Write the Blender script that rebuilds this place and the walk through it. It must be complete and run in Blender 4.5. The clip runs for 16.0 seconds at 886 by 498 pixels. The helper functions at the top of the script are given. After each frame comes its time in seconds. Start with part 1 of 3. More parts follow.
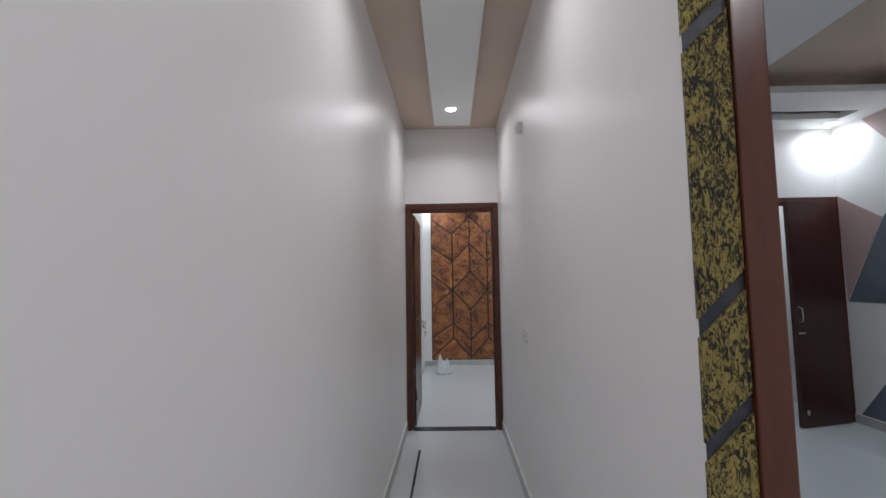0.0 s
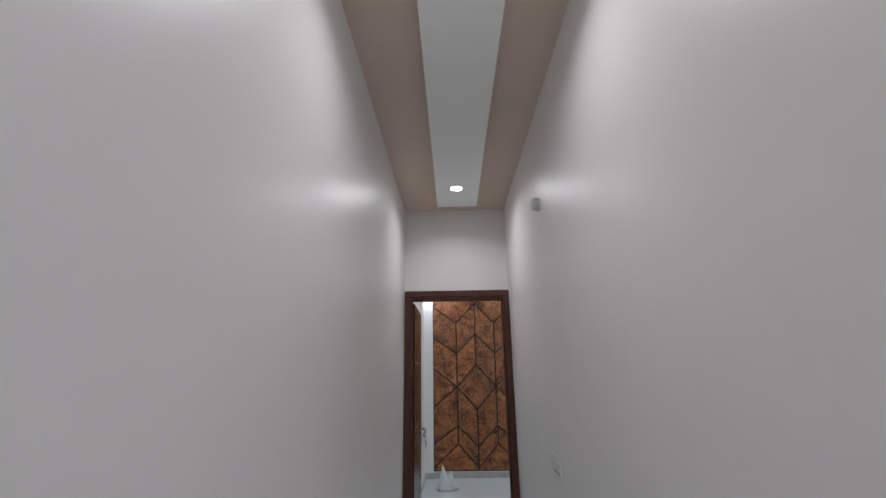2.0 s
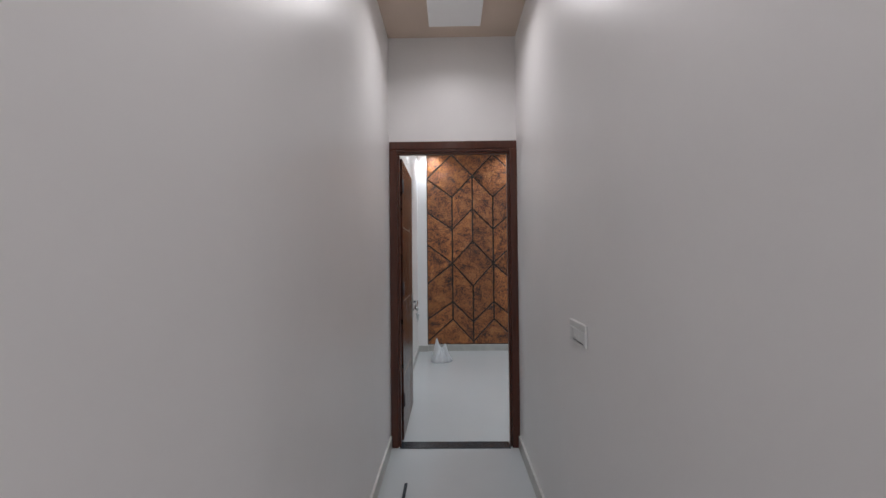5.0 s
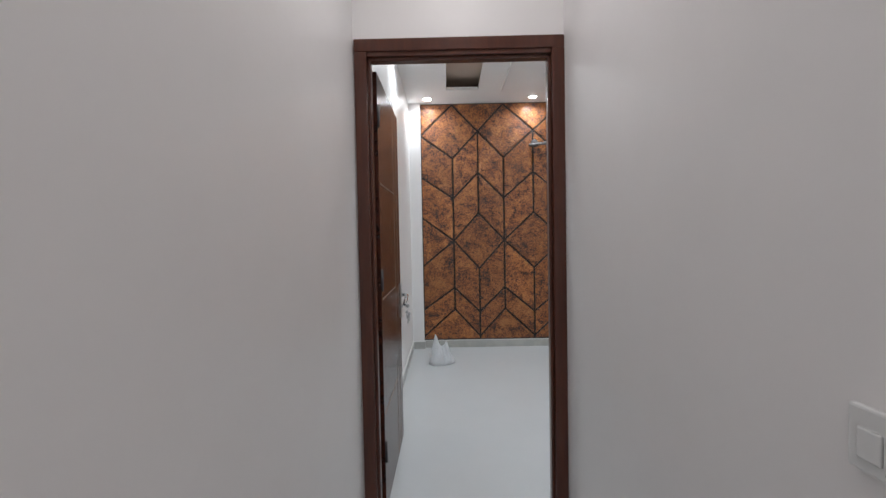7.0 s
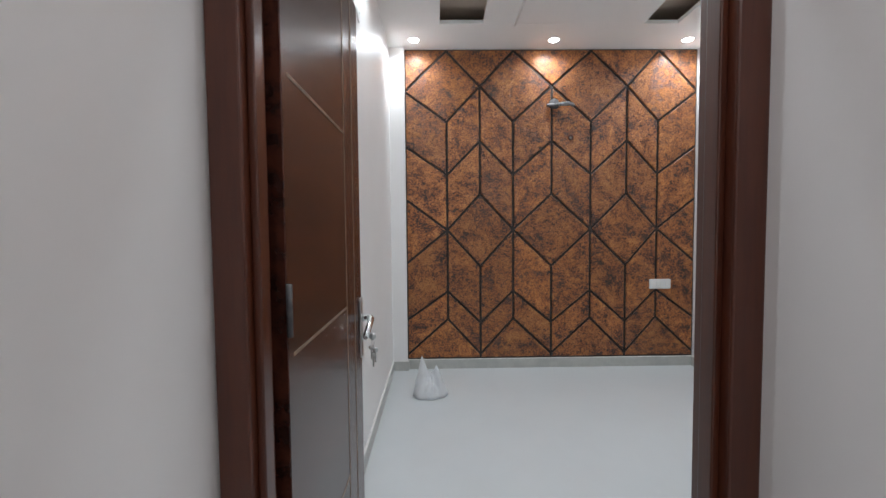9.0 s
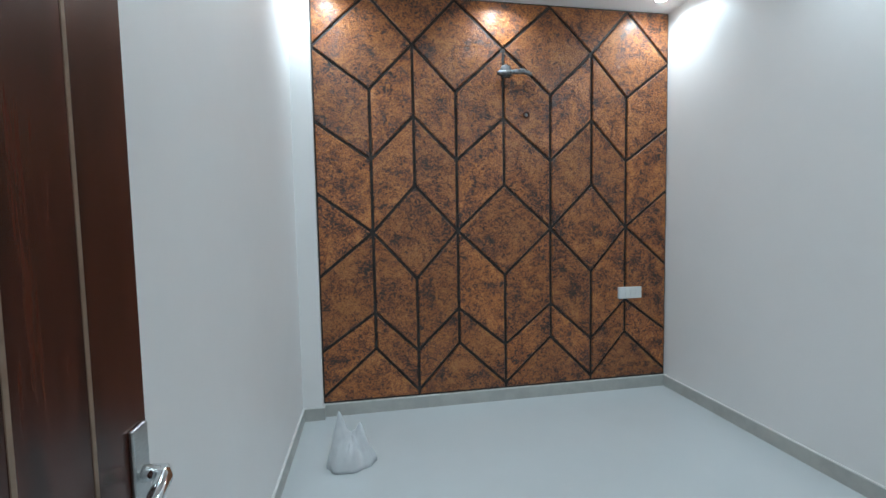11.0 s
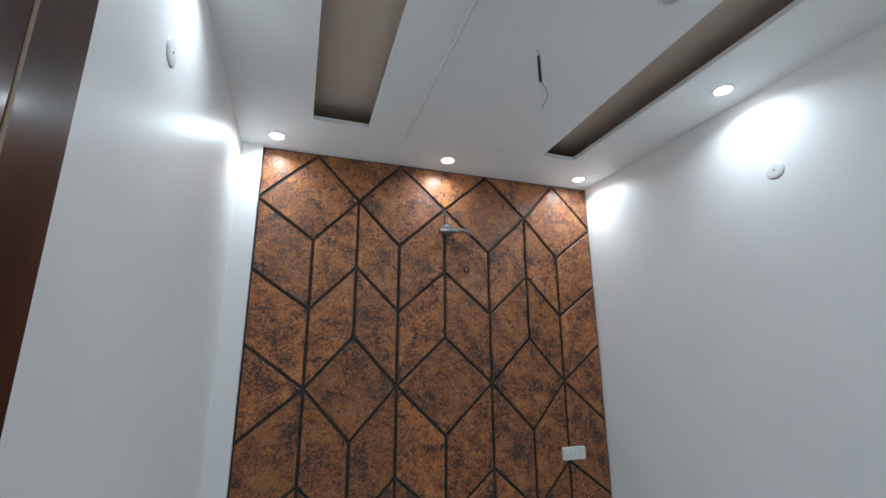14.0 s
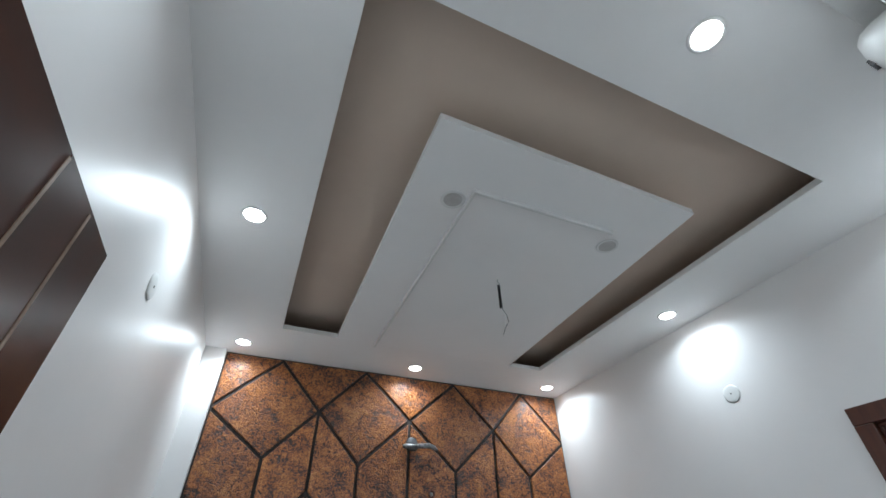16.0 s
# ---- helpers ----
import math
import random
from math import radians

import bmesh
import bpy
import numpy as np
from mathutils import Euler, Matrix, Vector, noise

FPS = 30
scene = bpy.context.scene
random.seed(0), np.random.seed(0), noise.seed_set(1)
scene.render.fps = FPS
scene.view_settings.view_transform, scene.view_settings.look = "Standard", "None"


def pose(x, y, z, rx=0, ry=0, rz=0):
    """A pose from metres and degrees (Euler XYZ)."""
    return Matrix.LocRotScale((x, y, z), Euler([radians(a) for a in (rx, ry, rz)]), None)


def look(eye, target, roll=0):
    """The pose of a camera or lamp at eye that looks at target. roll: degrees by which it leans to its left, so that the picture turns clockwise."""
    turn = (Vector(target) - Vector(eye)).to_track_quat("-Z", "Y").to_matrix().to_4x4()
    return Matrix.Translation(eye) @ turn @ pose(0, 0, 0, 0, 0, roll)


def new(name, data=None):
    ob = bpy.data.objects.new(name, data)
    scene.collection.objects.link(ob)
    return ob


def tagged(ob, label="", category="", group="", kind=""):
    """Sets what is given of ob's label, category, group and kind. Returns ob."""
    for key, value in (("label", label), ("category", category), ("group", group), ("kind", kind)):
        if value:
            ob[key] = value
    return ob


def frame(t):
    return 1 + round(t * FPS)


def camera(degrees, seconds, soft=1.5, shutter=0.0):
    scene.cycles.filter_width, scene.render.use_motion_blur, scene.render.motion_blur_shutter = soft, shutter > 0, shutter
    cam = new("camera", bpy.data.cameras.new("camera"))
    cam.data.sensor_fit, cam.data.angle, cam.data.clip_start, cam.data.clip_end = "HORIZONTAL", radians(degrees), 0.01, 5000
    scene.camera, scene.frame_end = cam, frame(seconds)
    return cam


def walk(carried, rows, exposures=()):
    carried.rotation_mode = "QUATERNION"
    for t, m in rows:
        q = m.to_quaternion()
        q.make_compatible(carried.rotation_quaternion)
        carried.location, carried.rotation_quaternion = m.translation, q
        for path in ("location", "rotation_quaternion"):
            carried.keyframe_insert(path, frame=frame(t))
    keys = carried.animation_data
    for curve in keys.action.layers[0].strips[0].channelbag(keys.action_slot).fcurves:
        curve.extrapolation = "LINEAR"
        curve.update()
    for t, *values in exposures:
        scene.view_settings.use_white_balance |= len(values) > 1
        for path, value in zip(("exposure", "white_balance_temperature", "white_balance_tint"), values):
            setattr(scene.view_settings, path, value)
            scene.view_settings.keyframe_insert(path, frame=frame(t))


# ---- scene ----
cam = camera(92.4, 16.0)

PATH = [
    (0, (0.018, -4.092, 1.394), (-0.018, -2.098, 1.544), -0.9),
    (0.5, (0.029, -3.895, 1.407), (-0.013, -1.901, 1.561), -1.1),
    (1, (-0.015, -3.725, 1.411), (-0.057, -1.733, 1.584), -1.1),
    (1.5, (-0.014, -3.65, 1.442), (-0.056, -1.669, 1.716), -1.0),
    (2, (-0.006, -3.649, 1.486), (-0.045, -1.726, 2.033), -0.8),
    (2.5, (-0.001, -3.66, 1.535), (-0.045, -1.825, 2.331), -0.3),
    (3, (-0.012, -3.687, 1.532), (-0.063, -1.92, 2.466), 0.4),
    (3.5, (-0.015, -3.639, 1.512), (-0.071, -1.805, 2.309), 0.8),
    (4, (-0.019, -3.536, 1.408), (-0.07, -1.573, 1.79), 0.9),
    (4.5, (0.003, -3.299, 1.345), (-0.038, -1.305, 1.493), -0.2),
    (6.8, (-0.018, -1.924, 1.311), (-0.037, 0.075, 1.247), -0.9),
    (7, (-0.03, -1.844, 1.302), (-0.052, 0.155, 1.238), -1.1),
    (7.5, (-0.005, -1.535, 1.254), (-0.029, 0.464, 1.192), -0.7),
    (8, (-0.011, -1.245, 1.266), (-0.032, 0.753, 1.181), -0.5),
    (8.5, (-0.053, -0.954, 1.262), (-0.049, 1.044, 1.175), -0.5),
    (8.7, (-0.061, -0.849, 1.251), (-0.048, 1.148, 1.161), -0.5),
    (10.8, (0.021, 0.105, 1.293), (0.319, 2.079, 1.167), -1.0),
    (11, (0.018, 0.162, 1.302), (0.358, 2.129, 1.174), -1.1),
    (11.5, (0.009, 0.211, 1.317), (0.451, 2.157, 1.188), -1.2),
    (12, (0.0, 0.235, 1.318), (0.477, 2.173, 1.191), -1.3),
    (12.5, (-0.004, 0.243, 1.319), (0.52, 2.169, 1.194), -1.3),
    (13, (-0.01, 0.246, 1.33), (0.544, 2.163, 1.209), -1.2),
    (13.5, (-0.007, 0.222, 1.387), (0.569, 2.133, 1.526), -0.7),
    (14, (-0.013, 0.201, 1.449), (0.609, 2.042, 1.924), -0.3),
    (14.5, (-0.014, 0.17, 1.489), (0.622, 1.933, 2.188), 0.2),
    (15, (-0.012, 0.145, 1.536), (0.625, 1.805, 2.45), 0.2),
    (15.5, (-0.011, 0.118, 1.567), (0.618, 1.667, 2.664), -0.2),
    (16, (-0.02, 0.097, 1.582), (0.595, 1.543, 2.819), -0.8),
]
walk(cam, [(t, look(eye, target, roll)) for t, eye, target, roll in PATH],
     exposures=[(0, 0.22, 6550, 11), (1.0, 0.15, 6550, 11), (2.0, 0.02, 6550, 11), (2.7, -0.05, 6500, 11), (3.4, -0.05, 6550, 11), (4.2, 0.03, 6750, 14), (4.7, 0.11, 6750, 14),
                (6.8, 0.44, 6800, 13), (8.7, 0.52, 6800, 13), (10.8, 0.50, 6050, 2), (13.0, 0.37, 6350, 7), (14.0, 0.22, 6200, 6), (16.0, 0.04, 6300, 7)])

# ---- world: the place is lit by its lamps only; a dim night sky closes it ----
world = bpy.data.worlds.new("world")
world.use_nodes = True
world.node_tree.nodes["Background"].inputs[0].default_value = (0.02, 0.024, 0.03, 1)
world.node_tree.nodes["Background"].inputs[1].default_value = 0.3
scene.world = world

LAMP_POWER = 2.75
CORRIDOR_POWER = 2.8
HALL_FILL_POWER = 8.5
LAMP_COLOUR = (0.84, 0.965, 1.06)
CORRIDOR_COLOUR = (0.955, 0.96, 1.01)


# ---- materials ----
def material(name, base, rough=0.5, metal=0.0, second=None, scale=6.0, mix=(0.4, 0.6), bump=0.0, bump_scale=80.0, stretch=(1, 1, 1), gloss_var=0.0, coat=0.0):
    m = bpy.data.materials.new(name)
    m.use_nodes = True
    nt = m.node_tree
    b = nt.nodes["Principled BSDF"]
    b.inputs["Base Color"].default_value = (*base, 1)
    b.inputs["Roughness"].default_value = rough
    b.inputs["Metallic"].default_value = metal
    b.inputs["Coat Weight"].default_value = coat
    b.inputs["Coat Roughness"].default_value = 0.12
    tc = nt.nodes.new("ShaderNodeTexCoord")
    geo = nt.nodes.new("ShaderNodeNewGeometry")
    mp = nt.nodes.new("ShaderNodeMapping")
    mp.inputs["Scale"].default_value = stretch
    nt.links.new(geo.outputs["Position"], mp.inputs["Vector"])
    if second is not None:
        n = nt.nodes.new("ShaderNodeTexNoise")
        n.inputs["Scale"].default_value = scale
        n.inputs["Detail"].default_value = 6
        n.inputs["Roughness"].default_value = 0.62
        nt.links.new(mp.outputs[0], n.inputs["Vector"])
        r = nt.nodes.new("ShaderNodeMapRange")
        r.inputs["From Min"].default_value, r.inputs["From Max"].default_value = mix
        nt.links.new(n.outputs["Fac"], r.inputs["Value"])
        mx = nt.nodes.new("ShaderNodeMix")
        mx.data_type = "RGBA"
        mx.inputs["A"].default_value = (*base, 1)
        mx.inputs["B"].default_value = (*second, 1)
        nt.links.new(r.outputs["Result"], mx.inputs["Factor"])
        nt.links.new(mx.outputs["Result"], b.inputs["Base Color"])
        if gloss_var:
            rr = nt.nodes.new("ShaderNodeMapRange")
            rr.inputs["From Min"].default_value, rr.inputs["From Max"].default_value = mix
            rr.inputs["To Min"].default_value, rr.inputs["To Max"].default_value = rough, rough + gloss_var
            nt.links.new(n.outputs["Fac"], rr.inputs["Value"])
            nt.links.new(rr.outputs["Result"], b.inputs["Roughness"])
    if bump:
        n2 = nt.nodes.new("ShaderNodeTexNoise")
        n2.inputs["Scale"].default_value = bump_scale
        n2.inputs["Detail"].default_value = 4
        nt.links.new(mp.outputs[0], n2.inputs["Vector"])
        bp = nt.nodes.new("ShaderNodeBump")
        bp.inputs["Strength"].default_value = bump
        bp.inputs["Distance"].default_value = 0.004
        nt.links.new(n2.outputs["Fac"], bp.inputs["Height"])
        nt.links.new(bp.outputs["Normal"], b.inputs["Normal"])
    return m


def texture_paint(name, colours, mottle, crackle, metal, rough, relief, weights=(0.6, 0.75), squash=(1, 1, 1), cracks=(0.7, 0.05, 0.12)):
    """Trowelled textured paint: a highlight colour dragged over a dark ground, in patches of two sizes, each piece a little different."""
    m = bpy.data.materials.new(name)
    m.use_nodes = True
    nt = m.node_tree
    b = nt.nodes["Principled BSDF"]
    geo = nt.nodes.new("ShaderNodeNewGeometry")
    info = nt.nodes.new("ShaderNodeObjectInfo")
    shift = nt.nodes.new("ShaderNodeVectorMath")
    shift.operation = "MULTIPLY_ADD"
    shift.inputs[1].default_value = (7, 7, 7)
    nt.links.new(info.outputs["Random"], shift.inputs[0])
    nt.links.new(geo.outputs["Position"], shift.inputs[2])
    n1 = nt.nodes.new("ShaderNodeTexNoise")
    n1.inputs["Scale"].default_value, n1.inputs["Detail"].default_value, n1.inputs["Roughness"].default_value = mottle, 7, 0.68
    n1.inputs["Distortion"].default_value = 0.6
    n2 = nt.nodes.new("ShaderNodeTexNoise")
    n2.inputs["Scale"].default_value, n2.inputs["Detail"].default_value, n2.inputs["Roughness"].default_value = crackle, 6, 0.62
    n2.inputs["Distortion"].default_value = 1.7
    flat = nt.nodes.new("ShaderNodeMapping")
    flat.inputs["Scale"].default_value = squash
    nt.links.new(shift.outputs[0], flat.inputs["Vector"])
    nt.links.new(shift.outputs[0], n1.inputs["Vector"])
    nt.links.new(flat.outputs[0], n2.inputs["Vector"])
    add = nt.nodes.new("ShaderNodeMath")
    add.operation = "MULTIPLY_ADD"
    add.inputs[1].default_value = weights[1]
    broad = nt.nodes.new("ShaderNodeMath")
    broad.operation = "MULTIPLY"
    broad.inputs[1].default_value = weights[0]
    nt.links.new(n1.outputs["Fac"], broad.inputs[0])
    nt.links.new(n2.outputs["Fac"], add.inputs[0])
    nt.links.new(broad.outputs[0], add.inputs[2])
    # short curling cracks, in patches
    n3 = nt.nodes.new("ShaderNodeTexNoise")
    n3.inputs["Scale"].default_value, n3.inputs["Detail"].default_value, n3.inputs["Roughness"].default_value = crackle * cracks[0], 3, 0.55
    n3.inputs["Distortion"].default_value = 2.2
    nt.links.new(flat.outputs[0], n3.inputs["Vector"])
    off = nt.nodes.new("ShaderNodeMath")
    off.operation = "SUBTRACT"
    off.inputs[1].default_value = 0.5
    nt.links.new(n3.outputs["Fac"], off.inputs[0])
    size = nt.nodes.new("ShaderNodeMath")
    size.operation = "ABSOLUTE"
    nt.links.new(off.outputs[0], size.inputs[0])
    line = nt.nodes.new("ShaderNodeMapRange")
    line.inputs["From Min"].default_value, line.inputs["From Max"].default_value = cracks[1], 0.0
    nt.links.new(size.outputs[0], line.inputs["Value"])
    patch = nt.nodes.new("ShaderNodeMapRange")
    patch.inputs["From Min"].default_value, patch.inputs["From Max"].default_value = 0.42, 0.56
    patch.inputs["To Max"].default_value = cracks[2]
    nt.links.new(n1.outputs["Fac"], patch.inputs["Value"])
    depth = nt.nodes.new("ShaderNodeMath")
    depth.operation = "MULTIPLY"
    nt.links.new(line.outputs["Result"], depth.inputs[0])
    nt.links.new(patch.outputs["Result"], depth.inputs[1])
    mixed, add = add, nt.nodes.new("ShaderNodeMath")
    add.operation = "SUBTRACT"
    nt.links.new(mixed.outputs[0], add.inputs[0])
    nt.links.new(depth.outputs[0], add.inputs[1])
    ramp = nt.nodes.new("ShaderNodeValToRGB")
    e = ramp.color_ramp.elements
    e[0].position, e[0].color = colours[0][0], (*colours[0][1], 1)
    e[1].position, e[1].color = colours[-1][0], (*colours[-1][1], 1)
    for pos, c in colours[1:-1]:
        k = e.new(pos)
        k.color = (*c, 1)
    nt.links.new(add.outputs[0], ramp.inputs["Fac"])
    hsv = nt.nodes.new("ShaderNodeHueSaturation")
    val = nt.nodes.new("ShaderNodeMapRange")
    val.inputs["To Min"].default_value, val.inputs["To Max"].default_value = 0.82, 1.15
    nt.links.new(info.outputs["Random"], val.inputs["Value"])
    nt.links.new(val.outputs["Result"], hsv.inputs["Value"])
    nt.links.new(ramp.outputs["Color"], hsv.inputs["Color"])
    nt.links.new(hsv.outputs["Color"], b.inputs["Base Color"])
    bp = nt.nodes.new("ShaderNodeBump")
    bp.inputs["Strength"].default_value, bp.inputs["Distance"].default_value = relief, 0.012
    nt.links.new(add.outputs[0], bp.inputs["Height"])
    nt.links.new(bp.outputs["Normal"], b.inputs["Normal"])
    b.inputs["Metallic"].default_value, b.inputs["Roughness"].default_value = metal, rough
    return m


def glow(name, colour, strength):
    m = bpy.data.materials.new(name)
    m.use_nodes = True
    b = m.node_tree.nodes["Principled BSDF"]
    b.inputs["Base Color"].default_value = (0.8, 0.8, 0.8, 1)
    b.inputs["Emission Color"].default_value = (*colour, 1)
    b.inputs["Emission Strength"].default_value = strength
    return m


WALL = material("satin_white_wall_paint", (0.865, 0.853, 0.845), 0.38, second=(0.848, 0.834, 0.826), scale=1.3, bump=0.10, bump_scale=26, gloss_var=0.05)
CEIL = material("matt_white_ceiling_paint", (0.89, 0.89, 0.885), 0.7, second=(0.87, 0.87, 0.865), scale=2.0, bump=0.06, bump_scale=40)
BEIGE = material("beige_ceiling_paint", (0.70, 0.57, 0.47), 0.75, second=(0.68, 0.55, 0.455), scale=2.5, bump=0.05, bump_scale=40)
FLOOR = material("polished_white_floor_tile", (0.625, 0.66, 0.675), 0.15, second=(0.61, 0.645, 0.66), scale=2.2, bump=0.015, bump_scale=5, gloss_var=0.08)
SKIRT = material("grey_tile_skirting", (0.50, 0.50, 0.47), 0.3, second=(0.44, 0.44, 0.42), scale=9)
GROUT = material("white_grout", (0.78, 0.78, 0.76), 0.7, second=(0.7, 0.7, 0.68), scale=30)
GRANITE = material("dark_granite", (0.035, 0.045, 0.055), 0.25, second=(0.11, 0.12, 0.13), scale=160, mix=(0.55, 0.7))
FRAME_WOOD = material("polished_brown_frame_wood", (0.092, 0.024, 0.011), 0.30, second=(0.070, 0.018, 0.009), scale=7, stretch=(6, 6, 0.5), bump=0.05, bump_scale=60, coat=0.15)
LEAF_WOOD = material("dark_mahogany_laminate", (0.026, 0.0085, 0.0065), 0.27, second=(0.070, 0.018, 0.010), scale=5, stretch=(5, 5, 0.45), bump=0.06, bump_scale=70, coat=0.15)
LEAF_WOOD_ACROSS = material("dark_mahogany_laminate_across", (0.026, 0.0085, 0.0065), 0.27, second=(0.066, 0.018, 0.010), scale=5, stretch=(5, 0.45, 5), bump=0.06, bump_scale=70, coat=0.15)
RED_WOOD = material("red_brown_door_laminate", (0.060, 0.016, 0.012), 0.35, second=(0.045, 0.012, 0.009), scale=5, stretch=(5, 5, 0.45), bump=0.05, bump_scale=70)
BRASS = material("pale_brass_inlay", (0.30, 0.22, 0.16), 0.4, 0.3, second=(0.24, 0.17, 0.12), scale=30)
STEEL = material("brushed_steel", (0.60, 0.62, 0.62), 0.30, 1.0, second=(0.5, 0.52, 0.52), scale=60, stretch=(1, 1, 12))
CHROME = material("chrome", (0.8, 0.82, 0.83), 0.08, 1.0, second=(0.75, 0.77, 0.78), scale=20)
PLASTIC = material("white_plastic", (0.78, 0.79, 0.78), 0.32, second=(0.74, 0.75, 0.74), scale=12)
DISC = material("offwhite_plastic_cover", (0.66, 0.66, 0.64), 0.4, second=(0.6, 0.6, 0.58), scale=20)
FOIL = material("dull_crumpled_foil", (0.30, 0.31, 0.32), 0.38, 0.8, second=(0.12, 0.12, 0.13), scale=45, bump=0.6, bump_scale=120)
SLOT = material("dark_grey_plastic", (0.06, 0.06, 0.065), 0.5, second=(0.09, 0.09, 0.09), scale=40)
BLACK = material("black_rubber", (0.012, 0.012, 0.013), 0.5, second=(0.03, 0.03, 0.03), scale=50)
GREYCUP = material("grey_lamp_reflector", (0.52, 0.52, 0.51), 0.45, second=(0.46, 0.46, 0.45), scale=25)
JOINT = material("black_joint_paint", (0.016, 0.013, 0.013), 0.55, second=(0.035, 0.028, 0.026), scale=25, bump=0.2, bump_scale=90)
NAVY = material("blue_black_joint_paint", (0.022, 0.026, 0.036), 0.5, second=(0.04, 0.045, 0.055), scale=30, bump=0.2, bump_scale=90)
COPPER = texture_paint("copper_textured_paint", [(0.59, (0.020, 0.012, 0.011)), (0.650, (0.075, 0.028, 0.017)), (0.690, (0.200, 0.063, 0.022)), (0.735, (0.330, 0.106, 0.026)), (0.80, (0.48, 0.165, 0.038)), (0.92, (0.56, 0.25, 0.075))], 6.5, 36, 0.08, 0.32, 1.0, (0.74, 0.74), (1.0, 1, 1.25), (0.75, 0.034, 0.16))
COPPER.node_tree.nodes["Principled BSDF"].inputs["Coat Weight"].default_value = 0.34
COPPER.node_tree.nodes["Principled BSDF"].inputs["Coat Roughness"].default_value = 0.30
YELLOW = texture_paint("yellow_black_textured_paint", [(0.60, (0.010, 0.011, 0.012)), (0.645, (0.04, 0.038, 0.024)), (0.67, (0.30, 0.235, 0.06)), (0.80, (0.47, 0.37, 0.11))], 10, 105, 0.15, 0.42, 1.0, (0.5, 0.85), (1, 1, 0.45), (0.5, 0.04, 0.12))
PINK = material("dusty_pink_wall_paint", (0.50, 0.36, 0.35), 0.5, second=(0.46, 0.33, 0.32), scale=3)
SLATE = material("slate_blue_wall_paint", (0.17, 0.19, 0.23), 0.5, second=(0.14, 0.16, 0.2), scale=3)
TILE = material("dark_blue_bath_tile", (0.05, 0.05, 0.09), 0.2, second=(0.08, 0.08, 0.13), scale=12)
SMUDGE = material("grey_wall_smudge", (0.52, 0.51, 0.51), 0.7, second=(0.68, 0.67, 0.66), scale=60)
LED = glow("lit_led_lens", (1.0, 1.0, 1.0), 30.0)

BAG = material("thin_white_plastic_film", (0.86, 0.88, 0.90), 0.35, second=(0.8, 0.82, 0.84), scale=14)
BAG.node_tree.nodes["Principled BSDF"].inputs["Transmission Weight"].default_value = 0.35
BAG.node_tree.nodes["Principled BSDF"].inputs["IOR"].default_value = 1.05


# ---- mesh helpers ----
def box_bm(x0, x1, y0, y1, z0, z1, bevel=0.0, seg=2):
    bm = bmesh.new()
    bmesh.ops.create_cube(bm, size=1, matrix=Matrix.Translation(((x0 + x1) / 2, (y0 + y1) / 2, (z0 + z1) / 2)) @ Matrix.Diagonal((x1 - x0, y1 - y0, z1 - z0, 1)))
    if bevel:
        bmesh.ops.bevel(bm, geom=bm.edges[:], offset=bevel, segments=seg, affect="EDGES", profile=0.5)
    return bm


def join_bm(*items):
    out = bmesh.new()
    for bm in items:
        me = bpy.data.meshes.new("tmp")
        bm.to_mesh(me)
        bm.free()
        out.from_mesh(me)
        bpy.data.meshes.remove(me)
    return out


def lathe_bm(profile, m=None, seg=32, smooth=True):
    """A turned solid round z from (radius, height) pairs."""
    bm = bmesh.new()
    rings = []
    for r, z in profile:
        if r < 1e-6:
            rings.append([bm.verts.new((0, 0, z))])
        else:
            rings.append([bm.verts.new((r * math.cos(2 * math.pi * i / seg), r * math.sin(2 * math.pi * i / seg), z)) for i in range(seg)])
    for a, b in zip(rings, rings[1:]):
        for i in range(seg):
            j = (i + 1) % seg
            if len(a) == 1 and len(b) == 1:
                continue
            if len(a) == 1:
                f = bm.faces.new((a[0], b[i], b[j]))
            elif len(b) == 1:
                f = bm.faces.new((a[i], a[j], b[0]))
            else:
                f = bm.faces.new((a[i], a[j], b[j], b[i]))
            f.smooth = smooth
    bmesh.ops.recalc_face_normals(bm, faces=bm.faces[:])
    if m is not None:
        bm.transform(m)
    return bm


def tube_bm(points, radius, seg=12):
    """A round rod along a line of points; radius may be one number or one a point."""
    bm = bmesh.new()
    pts = [Vector(p) for p in points]
    radii = radius if isinstance(radius, (list, tuple)) else [radius] * len(pts)
    rings = []
    up = Vector((0.31, 0.22, 0.93)).normalized()
    for i, p in enumerate(pts):
        d = (pts[min(i + 1, len(pts) - 1)] - pts[max(i - 1, 0)]).normalized()
        u = d.cross(up).normalized()
        v = d.cross(u)
        rings.append([bm.verts.new(p + radii[i] * (math.cos(2 * math.pi * k / seg) * u + math.sin(2 * math.pi * k / seg) * v)) for k in range(seg)])
    for a, b in zip(rings, rings[1:]):
        for k in range(seg):
            f = bm.faces.new((a[k], a[(k + 1) % seg], b[(k + 1) % seg], b[k]))
            f.smooth = True
    bm.faces.new(rings[0])
    bm.faces.new(rings[-1][::-1])
    bmesh.ops.recalc_face_normals(bm, faces=bm.faces[:])
    return bm


def part(name, bm, mat, parent=None, label=""):
    me = bpy.data.meshes.new(name)
    bm.to_mesh(me)
    bm.free()
    me.materials.append(mat)
    ob = new(name, me)
    if parent is not None:
        ob.parent = parent
        ob.matrix_parent_inverse = parent.matrix_basis.inverted()
    return tagged(ob, label)


def thing(name, at, label, category, group=""):
    ob = new(name)
    ob.matrix_basis = Matrix.Translation(at)
    return tagged(ob, label, category, group)


